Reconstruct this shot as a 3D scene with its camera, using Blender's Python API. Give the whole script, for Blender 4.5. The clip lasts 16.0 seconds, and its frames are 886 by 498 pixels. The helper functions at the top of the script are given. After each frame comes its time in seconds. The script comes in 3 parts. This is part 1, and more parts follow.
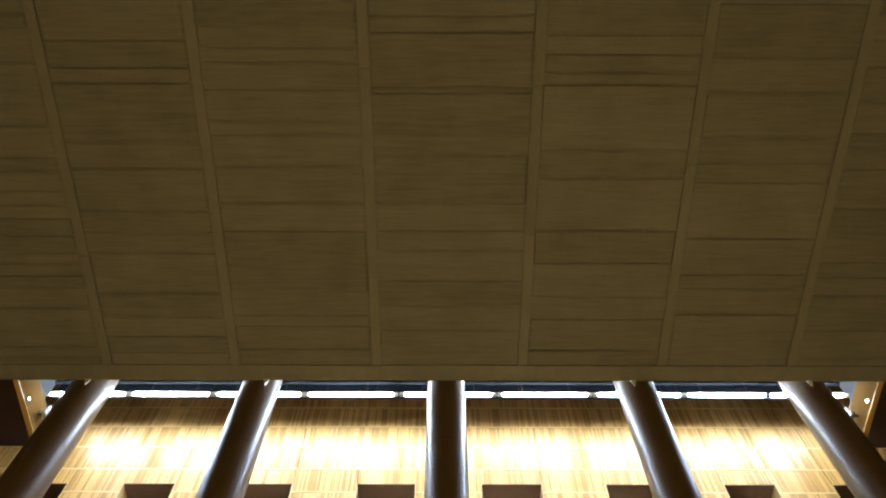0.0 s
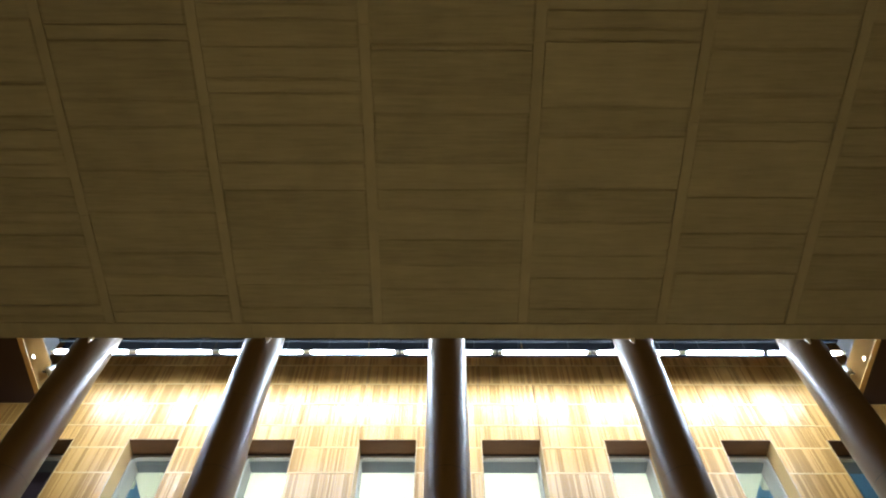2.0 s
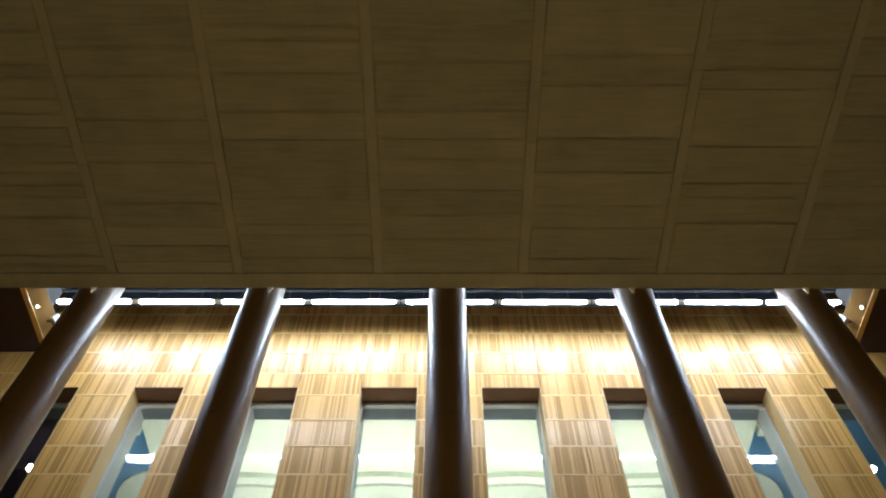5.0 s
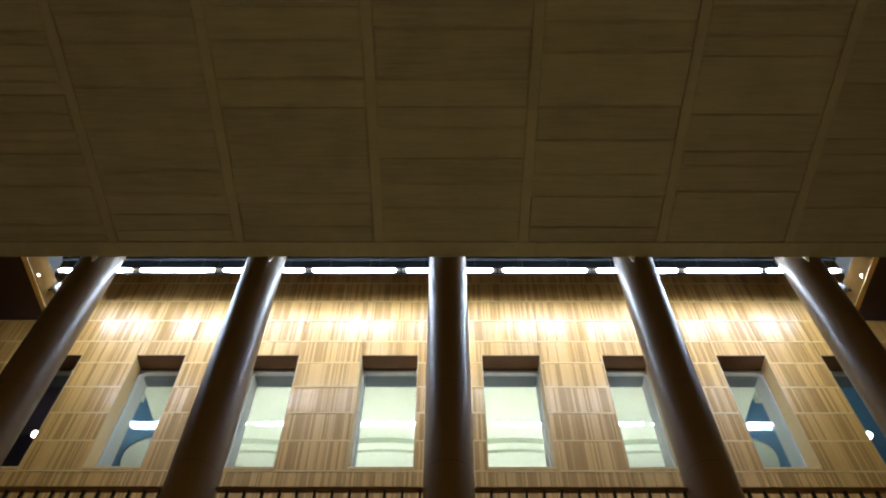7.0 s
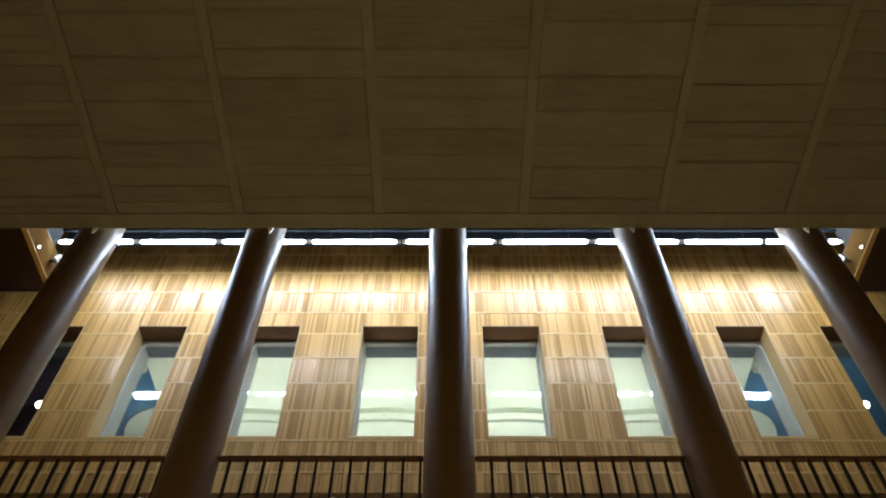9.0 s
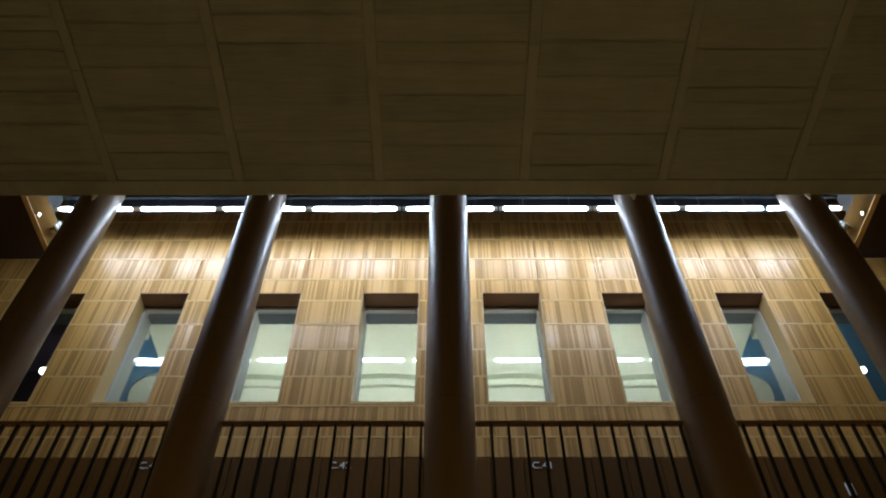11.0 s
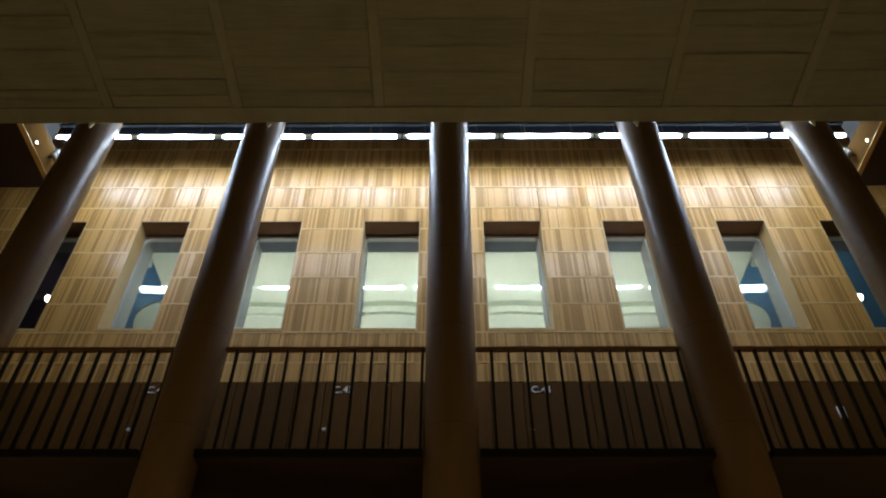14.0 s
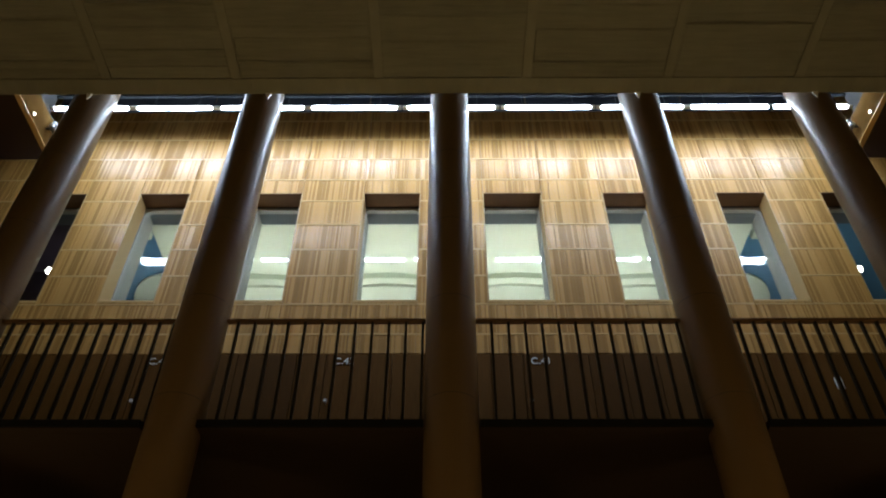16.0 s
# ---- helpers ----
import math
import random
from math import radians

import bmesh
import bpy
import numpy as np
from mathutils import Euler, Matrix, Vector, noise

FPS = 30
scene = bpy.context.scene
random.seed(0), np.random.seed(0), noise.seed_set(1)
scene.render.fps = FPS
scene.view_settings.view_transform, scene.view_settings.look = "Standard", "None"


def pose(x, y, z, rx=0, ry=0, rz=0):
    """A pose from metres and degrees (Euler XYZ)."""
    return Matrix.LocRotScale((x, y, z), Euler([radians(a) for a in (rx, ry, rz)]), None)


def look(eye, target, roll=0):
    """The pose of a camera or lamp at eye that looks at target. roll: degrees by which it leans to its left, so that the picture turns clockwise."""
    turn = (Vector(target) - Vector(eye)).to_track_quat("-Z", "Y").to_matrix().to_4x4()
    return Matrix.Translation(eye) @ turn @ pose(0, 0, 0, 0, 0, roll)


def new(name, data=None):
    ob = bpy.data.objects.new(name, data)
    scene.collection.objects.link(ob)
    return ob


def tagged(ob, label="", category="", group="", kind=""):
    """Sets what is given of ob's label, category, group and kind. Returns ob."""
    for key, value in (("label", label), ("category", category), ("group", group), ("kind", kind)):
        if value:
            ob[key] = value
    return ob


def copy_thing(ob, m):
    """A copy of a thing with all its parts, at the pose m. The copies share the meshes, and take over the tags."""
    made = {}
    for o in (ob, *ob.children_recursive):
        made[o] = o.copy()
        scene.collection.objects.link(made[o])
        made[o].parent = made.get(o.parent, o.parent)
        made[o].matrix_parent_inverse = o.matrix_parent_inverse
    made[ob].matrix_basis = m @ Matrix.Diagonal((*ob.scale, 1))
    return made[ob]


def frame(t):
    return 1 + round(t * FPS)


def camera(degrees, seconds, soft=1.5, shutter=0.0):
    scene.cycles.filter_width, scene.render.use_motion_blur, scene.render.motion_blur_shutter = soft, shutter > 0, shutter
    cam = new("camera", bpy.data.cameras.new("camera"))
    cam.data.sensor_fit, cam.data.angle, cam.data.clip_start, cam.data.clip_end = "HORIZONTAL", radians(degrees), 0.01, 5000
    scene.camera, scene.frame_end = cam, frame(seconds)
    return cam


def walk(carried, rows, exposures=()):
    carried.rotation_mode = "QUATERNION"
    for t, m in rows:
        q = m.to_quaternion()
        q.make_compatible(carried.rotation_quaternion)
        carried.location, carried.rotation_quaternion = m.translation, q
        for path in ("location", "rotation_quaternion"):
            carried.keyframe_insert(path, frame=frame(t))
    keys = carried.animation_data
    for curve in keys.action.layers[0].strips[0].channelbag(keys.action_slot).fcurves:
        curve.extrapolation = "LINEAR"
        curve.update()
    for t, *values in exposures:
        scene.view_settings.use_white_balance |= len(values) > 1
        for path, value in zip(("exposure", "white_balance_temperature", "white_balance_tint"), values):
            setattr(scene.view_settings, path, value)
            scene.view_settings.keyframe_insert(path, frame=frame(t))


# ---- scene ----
# A tall wood-lined foyer seen from its floor; the camera stands still and tilts down.
EYE = 1.55
cam = camera(60.29, 16.0, soft=2.1)
ROWS = [  # seconds, pitch, heading to the right, roll
    (0.0, 64.71, -0.02, 0.14), (0.5, 63.97, 0.0, 0.1), (1.0, 63.19, -0.05, 0.14), (1.5, 62.39, -0.05, 0.12),
    (2.0, 61.62, -0.08, 0.16), (2.5, 61.1, -0.08, 0.14), (3.0, 60.47, -0.09, 0.15), (3.5, 59.88, -0.09, 0.12),
    (4.0, 59.17, -0.11, 0.14), (6.5, 56.1, -0.16, 0.18), (7.0, 55.51, -0.18, 0.18), (7.5, 55.05, -0.19, 0.17),
    (8.0, 54.36, -0.19, 0.17), (8.5, 53.85, -0.19, 0.17), (9.0, 53.36, -0.2, 0.15), (11.5, 49.95, -0.24, 0.12),
    (12.0, 48.89, -0.27, 0.14), (12.5, 47.9, -0.3, 0.14), (13.0, 46.94, -0.31, 0.13), (13.5, 46.2, -0.31, 0.13),
    (14.0, 45.49, -0.31, 0.11), (14.5, 44.87, -0.31, 0.1), (15.0, 44.38, -0.31, 0.1), (15.5, 43.86, -0.32, 0.11),
    (16.0, 43.4, -0.32, 0.11),
]


def aim(pitch, heading, roll):
    p, h = radians(pitch), radians(heading)
    way = Vector((math.sin(h) * math.cos(p), math.cos(h) * math.cos(p), math.sin(p)))
    eye = Vector((0, 0, EYE))
    return look(eye, eye + way, roll)


EXPOSURES = [(0.0, 1.38), (2.0, 1.36), (4.0, 1.2), (6.5, 0.8), (9.0, 0.71), (11.5, 0.17), (13.0, 0.2), (16.0, 0.35)]
walk(cam, [(t, aim(p, h, r)) for t, p, h, r in ROWS], EXPOSURES)

# ---- world and lights ----
LAMP = 56.0      # strip lights over the gallery
BEAM = 15.0      # watts a metre of the unseen washers added over the slot for the wall's sheen
ROOM = 72.0      # unseen tubes added in the rooms behind the windows
FILL = 42.0     # unseen warm fill lamps added in the foyer
world = bpy.data.worlds.new("world")
scene.world = world
world.use_nodes = True
world.node_tree.nodes["Background"].inputs[0].default_value = (0.02, 0.03, 0.06, 1)
world.node_tree.nodes["Background"].inputs[1].default_value = 0.05


# ---- materials ----
def node_mat(name):
    m = bpy.data.materials.new(name)
    m.use_nodes = True
    nt = m.node_tree
    return m, nt, nt.nodes, nt.links, nt.nodes["Principled BSDF"]


def ramp(nodes, stops):
    r = nodes.new("ShaderNodeValToRGB")
    els = r.color_ramp.elements
    while len(els) < len(stops):
        els.new(0.5)
    for e, (p, c) in zip(els, stops):
        e.position, e.color = p, (*c, 1)
    return r


def math_node(nodes, links, op, a, b):
    n = nodes.new("ShaderNodeMath")
    n.operation = op
    for i, v in enumerate((a, b)):
        if isinstance(v, (int, float)):
            n.inputs[i].default_value = v
        else:
            links.new(v, n.inputs[i])
    return n.outputs[0]


def noise_node(nodes, links, scale, stretch=(1, 1, 1), detail=4.0, rough=0.55):
    tc = nodes.new("ShaderNodeTexCoord")
    mp = nodes.new("ShaderNodeMapping")
    mp.inputs["Scale"].default_value = stretch
    links.new(tc.outputs["Object"], mp.inputs[0])
    n = nodes.new("ShaderNodeTexNoise")
    n.inputs["Scale"].default_value = scale
    n.inputs["Detail"].default_value = detail
    n.inputs["Roughness"].default_value = rough
    links.new(mp.outputs[0], n.inputs[0])
    return n.outputs[0]


def bump(nodes, links, bsdf, height, strength, distance):
    b = nodes.new("ShaderNodeBump")
    b.inputs["Strength"].default_value = strength
    b.inputs["Distance"].default_value = distance
    links.new(height, b.inputs["Height"])
    links.new(b.outputs[0], bsdf.inputs["Normal"])


def varied(name, stops, rough=0.5, grain=(30, (1, 1, 1)), grain_amount=0.35, blotch=1.2, blotch_amount=0.25,
           island=0.0, metallic=0.0, relief=0.2, relief_size=0.002, coat=0.0, gloss=0.5, coat_rough=0.14, sheen=0.0):
    """A surface with fine grain, large soft blotches and, if asked, a tone of its own for each loose piece."""
    m, nt, nodes, links, bsdf = node_mat(name)
    fine = noise_node(nodes, links, grain[0], grain[1])
    large = noise_node(nodes, links, blotch, (1, 1, 1), 3.0)
    v = math_node(nodes, links, "MULTIPLY_ADD", fine, grain_amount)
    v.node.inputs[2].default_value = 0.5 - grain_amount / 2
    w = math_node(nodes, links, "MULTIPLY_ADD", large, blotch_amount)
    w.node.inputs[2].default_value = -blotch_amount / 2
    v = math_node(nodes, links, "ADD", v, w)
    dull = None
    if island:
        geo = nodes.new("ShaderNodeNewGeometry")
        info = nodes.new("ShaderNodeObjectInfo")
        r = math_node(nodes, links, "ADD", geo.outputs["Random Per Island"], info.outputs["Random"])
        r = math_node(nodes, links, "FRACT", r, 0)
        dull = r
        r = math_node(nodes, links, "MULTIPLY_ADD", r, island)
        r.node.inputs[2].default_value = -island / 2
        v = math_node(nodes, links, "ADD", v, r)
    col = ramp(nodes, stops)
    links.new(v, col.inputs[0])
    links.new(col.outputs[0], bsdf.inputs["Base Color"])
    rr = math_node(nodes, links, "MULTIPLY_ADD", fine, 0.2)
    rr.node.inputs[2].default_value = rough - 0.1
    if sheen and dull is not None:
        # darker pieces are duller, pale ones take more of the lamps' sheen
        k = math_node(nodes, links, "MULTIPLY_ADD", dull, -sheen)
        k.node.inputs[2].default_value = sheen / 2
        rr = math_node(nodes, links, "ADD", rr, k)
        c = math_node(nodes, links, "MULTIPLY", dull, 2 * coat)
        links.new(c, bsdf.inputs["Coat Weight"])
    links.new(rr, bsdf.inputs["Roughness"])
    bsdf.inputs["Metallic"].default_value = metallic
    bsdf.inputs["Specular IOR Level"].default_value = gloss
    bsdf.inputs["Coat Weight"].default_value = coat
    bsdf.inputs["Coat Roughness"].default_value = coat_rough
    if relief:
        bump(nodes, links, bsdf, fine, relief, relief_size)
    return m


def glow(name, color, strength):
    m, nt, nodes, links, bsdf = node_mat(name)
    nodes.remove(bsdf)
    e = nodes.new("ShaderNodeEmission")
    e.inputs[0].default_value = (*color, 1)
    e.inputs[1].default_value = strength
    links.new(e.outputs[0], nodes["Material Output"].inputs[0])
    return m


SLAT = varied("slat_wood", [(0.15, (0.306, 0.156, 0.038)), (0.4, (0.343, 0.177, 0.043)), (0.53, (0.484, 0.257, 0.068)), (0.85, (0.539, 0.296, 0.083))],
              0.5, (9, (14, 14, 0.9)), 0.16, 0.8, 0.12, 0.7, relief=0.12, gloss=0.15, coat=0.5, coat_rough=0.27, sheen=0.15)
BATTEN = varied("batten_wood", [(0.2, (0.48, 0.295, 0.105)), (0.8, (0.62, 0.405, 0.155))], 0.45, (10, (1, 14, 14)), 0.4, gloss=0.3)
# reveal wood made paler for the lamplit window jambs
LINING = varied("lit_lining_wood", [(0.2, (0.36, 0.224, 0.085)), (0.8, (0.5, 0.32, 0.13))], 0.45, (9, (10, 10, 0.8)), 0.4, gloss=0.3)
REVEAL = varied("reveal_wood", [(0.2, (0.22, 0.125, 0.05)), (0.8, (0.38, 0.24, 0.105))], 0.55, (9, (10, 10, 0.8)), 0.45, gloss=0.25)
DARKWOOD = varied("dark_wood", [(0.15, (0.185, 0.088, 0.024)), (0.85, (0.435, 0.222, 0.068))], 0.5, (9, (12, 12, 0.7)), 0.45, 0.9, 0.3, 0.35)
COLUMN = varied("column_shell", [(0.2, (0.108, 0.066, 0.034)), (0.8, (0.15, 0.094, 0.05))], 0.42, (6, (3, 3, 0.35)), 0.12, 1.0, 0.3, metallic=0.1, relief=0.008, relief_size=0.0005, coat=0.15, gloss=0.4, coat_rough=0.12)
SEAM = varied("seam_metal", [(0.2, (0.02, 0.015, 0.012)), (0.8, (0.05, 0.04, 0.03))], 0.5)
CONCRETE = varied("board_concrete", [(0.1, (0.096, 0.091, 0.07)), (0.5, (0.171, 0.163, 0.127)), (0.9, (0.24, 0.23, 0.184))],
                  0.85, (2.1, (1.1, 15, 4)), 0.62, 2.0, 0.45, 0.16, relief=0.6, relief_size=0.006)
RIBS = varied("rib_concrete", [(0.1, (0.125, 0.118, 0.092)), (0.5, (0.19, 0.181, 0.142)), (0.9, (0.25, 0.24, 0.192))],
              0.85, (2.1, (4, 1.5, 4)), 0.5, 2.0, 0.4, 0.15, relief=0.6, relief_size=0.006)
IRON = varied("dark_iron", [(0.2, (0.007, 0.0065, 0.007)), (0.8, (0.022, 0.02, 0.019))], 0.5, metallic=0.4)
HANDRAIL = varied("handrail_wood", [(0.2, (0.06, 0.03, 0.015)), (0.8, (0.13, 0.07, 0.035))], 0.4, (10, (0.8, 12, 12)), 0.4)
# shade on the frame's top run put into the colour; also dark spotlight lenses
FRAME = varied("window_frame_paint", [(0.2, (0.02, 0.02, 0.022)), (0.8, (0.05, 0.05, 0.055))], 0.45)
JAMBS = varied("jamb_paint", [(0.2, (0.38, 0.38, 0.37)), (0.8, (0.48, 0.48, 0.465))], 0.55)
BEAD = varied("bead_highlight", [(0.2, (0.4, 0.42, 0.44)), (0.8, (0.52, 0.54, 0.56))], 0.4)
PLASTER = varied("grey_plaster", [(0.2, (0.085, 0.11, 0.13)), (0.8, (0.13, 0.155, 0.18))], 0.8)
OILED = varied("oiled_panel", [(0.2, (0.078, 0.039, 0.011)), (0.8, (0.122, 0.064, 0.02))], 0.6, (9, (10, 0.8, 10)), 0.45, gloss=0.0)
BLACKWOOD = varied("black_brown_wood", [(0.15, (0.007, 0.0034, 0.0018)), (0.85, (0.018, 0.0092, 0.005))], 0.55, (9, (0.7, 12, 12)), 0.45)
GALLERYWOOD = varied("gallery_wood", [(0.15, (0.058, 0.024, 0.0042)), (0.5, (0.1, 0.042, 0.0075)), (0.95, (0.2, 0.09, 0.02))], 0.6, (9, (12, 12, 0.7)), 0.35, 0.9, 0.25, 0.35, gloss=0.04)
LOWWOOD = varied("low_wall_wood", [(0.15, (0.1, 0.042, 0.0145)), (0.85, (0.2, 0.088, 0.033))], 0.55, (9, (12, 12, 0.7)), 0.45, 0.9, 0.3, 0.35)
SOFFITWOOD = varied("dark_red_brown_wood", [(0.2, (0.022, 0.01, 0.008)), (0.8, (0.045, 0.02, 0.016))], 0.6, (9, (0.7, 12, 12)), 0.45)
# reveal wood darkened for the shaded undersides of the window heads
SHADED_HEAD = varied("shaded_head_wood", [(0.2, (0.1, 0.05, 0.022)), (0.8, (0.19, 0.105, 0.05))], 0.6, (9, (0.8, 10, 10)), 0.45, gloss=0.2)
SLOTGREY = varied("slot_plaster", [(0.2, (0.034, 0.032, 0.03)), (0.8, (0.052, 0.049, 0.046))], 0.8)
RAFT = varied("raft_paint", [(0.2, (0.66, 0.74, 0.6)), (0.8, (0.76, 0.83, 0.7))], 0.8, relief=0.05)
BLUE = varied("blue_paint", [(0.2, (0.08, 0.22, 0.42)), (0.8, (0.13, 0.32, 0.54))], 0.7)
# darkness behind the west end window, put into the colour
UNLIT = varied("unlit_room_tone", [(0.2, (0.04, 0.028, 0.05)), (0.8, (0.06, 0.044, 0.075))], 0.7)
# unseen floors; tone raised to bounce light under the gallery and onto columns
FLOOR = varied("bounce_floor_stone", [(0.2, (0.3, 0.22, 0.14)), (0.8, (0.44, 0.33, 0.22))], 0.45, (6, (1, 1, 1)), 0.4)
TRAY = varied("tray_metal", [(0.2, (0.002, 0.0022, 0.003)), (0.8, (0.005, 0.0054, 0.007))], 0.85, gloss=0.04)
EDGESTEEL = varied("edge_steel", [(0.2, (0.003, 0.0032, 0.005)), (0.8, (0.007, 0.0075, 0.011))], 0.75, gloss=0.15)
CHANNEL = varied("channel_metal", [(0.2, (0.006, 0.0065, 0.007)), (0.8, (0.01, 0.011, 0.012))], 0.6, gloss=0.06)
CLIP = varied("clip_plastic", [(0.2, (0.68, 0.67, 0.63)), (0.8, (0.78, 0.77, 0.73))], 0.5)
STEEL = varied("brushed_steel", [(0.2, (0.3, 0.3, 0.3)), (0.8, (0.42, 0.42, 0.42))], 0.38, metallic=1.0)
LINEN = varied("linen", [(0.2, (0.5, 0.44, 0.34)), (0.8, (0.62, 0.56, 0.45))], 0.9, (90, (1, 1, 1)), 0.3)
WHITE = varied("bright_triangle_white", [(0.2, (0.74, 0.74, 0.72)), (0.8, (0.82, 0.82, 0.8))], 0.4)
# white base colour paints the lamps' glint on knobs and handles
KNOB = varied("glint_white", [(0.2, (0.88, 0.87, 0.85)), (0.8, (0.95, 0.94, 0.92))], 0.2, coat=1.0)
SIGN = varied("sign_lettering", [(0.2, (0.86, 0.85, 0.82)), (0.8, (0.92, 0.91, 0.88))], 0.5)
TUBE = glow("strip_tube", (0.72, 0.9, 1.1), LAMP)
# glow of the globes and buttons that stand in for reflected lamps
GLINT = glow("glint_glow", (1.0, 0.93, 0.82), 12.0)
ROOM_TUBE = glow("room_fill_tube", (1.0, 0.98, 0.92), ROOM)
FILL_PANEL = glow("fill_lamp_glow", (1.0, 0.71, 0.27), FILL)
GLASS, _nt, _n, _l, _b = node_mat("window_glass")
_n.remove(_b)
_tr = _n.new("ShaderNodeBsdfTransparent")
_tr.inputs[0].default_value = (0.93, 0.97, 0.95, 1)
_gl = _n.new("ShaderNodeBsdfGlossy")
_gl.inputs["Roughness"].default_value = 0.0
_mx = _n.new("ShaderNodeMixShader")
_mx.inputs[0].default_value = 0.075
_l.new(_tr.outputs[0], _mx.inputs[1])
_l.new(_gl.outputs[0], _mx.inputs[2])
_l.new(_mx.outputs[0], _n["Material Output"].inputs[0])


# ---- building helpers ----
def empty(name, at=(0, 0, 0)):
    ob = new(name)
    ob.location = at
    ob.empty_display_size = 0.1
    return ob


def mesh_of(name, verts, faces, material, smooth=False):
    me = bpy.data.meshes.new(name)
    me.from_pydata(verts, [], faces)
    me.materials.append(material)
    if smooth:
        for p in me.polygons:
            p.use_smooth = True
    me.update()
    return me


def place(name, me, parent=None, at=None, label=""):
    """Links a mesh; under a parent its coordinates are the parent's own."""
    ob = new(name, me)
    if parent is not None:
        ob.parent = parent
    if at is not None:
        ob.location = at
    if label:
        ob["label"] = label
    return ob


BOX_FACES = [(0, 3, 2, 1), (4, 5, 6, 7), (0, 1, 5, 4), (1, 2, 6, 5), (2, 3, 7, 6), (3, 0, 4, 7)]


def add_box(verts, faces, x0, x1, y0, y1, z0, z1):
    n = len(verts)
    verts += [(x0, y0, z0), (x1, y0, z0), (x1, y1, z0), (x0, y1, z0), (x0, y0, z1), (x1, y0, z1), (x1, y1, z1), (x0, y1, z1)]
    faces += [tuple(n + i for i in f) for f in BOX_FACES]


def boxes(name, items, material, parent=None, label=""):
    v, f = [], []
    for b in items:
        add_box(v, f, *b)
    return place(name, mesh_of(name, v, f, material), parent, label=label)


def bevelled(name, b, material, parent=None, width=0.005, label="", at=None):
    """One box with softened edges."""
    x0, x1, y0, y1, z0, z1 = b
    bm = bmesh.new()
    bmesh.ops.create_cube(bm, size=1)
    for v in bm.verts:
        v.co = Vector(((x0 + x1) / 2 + v.co.x * (x1 - x0), (y0 + y1) / 2 + v.co.y * (y1 - y0), (z0 + z1) / 2 + v.co.z * (z1 - z0)))
    bmesh.ops.bevel(bm, geom=bm.edges[:], offset=width, segments=2, affect="EDGES")
    me = bpy.data.meshes.new(name)
    bm.to_mesh(me)
    bm.free()
    me.materials.append(material)
    return place(name, me, parent, at, label)


def lathe(name, rings, material, parent=None, steps=48, smooth=True, label="", axis="z", at=None, caps=True):
    """Turned body from (radius, height) rings."""
    v, f = [], []
    for r, h in rings:
        for i in range(steps):
            a = 2 * math.pi * i / steps
            p = (r * math.cos(a), r * math.sin(a), h)
            v.append(p if axis == "z" else (p[2], p[0], p[1]) if axis == "x" else (p[0], p[2], p[1]))
    for k in range(len(rings) - 1):
        for i in range(steps):
            j = (i + 1) % steps
            q = (k * steps + i, k * steps + j, (k + 1) * steps + j, (k + 1) * steps + i)
            f.append(q if axis != "y" else q[::-1])
    last = (len(rings) - 1) * steps
    low, high = tuple(range(steps)), tuple(range(last, last + steps))
    if caps:
        f += [low[::-1], high] if axis != "y" else [low, high[::-1]]
    me = mesh_of(name, v, f, material)
    if smooth:
        for p in me.polygons:
            p.use_smooth = len(p.vertices) == 4
    return place(name, me, parent, at, label)


# ---- plan ----
WALL = 6.9            # face of the wood wall
COL = 5.45            # axis of the column row
EDGE = 5.222          # edge of the concrete ceiling, just before the columns
SOFFIT = 8.998
GALLERY = 4.79
DOORS_Y = 6.903       # face of the door wall
DOOR_TOP = 6.49
SILL, HEAD = 7.24, 9.10
TOP = 12.2
SIDE = 10.0           # half width of the foyer
BACK = -9.0
COLS = [-4.235, -2.2, 0.041, 2.325, 4.37]
WINS = [(-5.45, -4.8), (-4.09, -3.42), (-2.58, -1.917), (-1.1, -0.34), (0.49, 1.272), (2.08, 2.72), (3.592, 4.262), (4.98, 5.62)]
rnd = random.Random(7)

# ---- shell ----
tagged(boxes("floor", [(-SIDE, SIDE, BACK, WALL + 0.3, -0.3, 0.0)], FLOOR), "unseen foyer floor, pale stone to bounce light upwards", "floor", kind="structure")
tagged(boxes("wall_back", [(-SIDE, SIDE, BACK - 0.3, BACK, 0.0, TOP)], DARKWOOD), "dark wooden wall closing the foyer", "wall", kind="structure")
tagged(boxes("wall_west", [(-SIDE - 0.3, -SIDE, BACK, WALL + 0.6, 0.0, TOP)], REVEAL), "brown wooden side wall of the foyer", "wall", kind="structure")
tagged(boxes("wall_east", [(SIDE, SIDE + 0.3, BACK, WALL + 0.6, 0.0, TOP)], REVEAL), "brown wooden side wall of the foyer", "wall", kind="structure")
tagged(boxes("roof", [(-SIDE, SIDE, EDGE - 0.4, 12.0, TOP, TOP + 0.2)], DARKWOOD), "dark roof over the light slot", "roof", kind="structure")


# cross joints of the boards in the strips between ribs 3 to 8
BOARD_JOINTS = {
    3: (1.58, 1.73, 2.33, 2.61, 3.09, 3.34, 3.57, 4.07, 4.37, 4.63, 4.85),
    4: (1.38, 1.53, 1.79, 2.10, 2.25, 2.58, 3.00, 3.31, 4.04, 4.34, 4.49, 4.79),
    5: (1.24, 1.76, 1.83, 2.25, 2.46, 3.00, 3.30, 3.54, 3.91, 4.23, 4.53),
    6: (1.26, 1.44, 1.62, 1.74, 2.40, 2.70, 3.30, 3.70, 4.11, 4.39, 4.81),
    7: (1.80, 2.27, 2.55, 2.75, 3.39, 3.82, 3.99, 4.33),
}


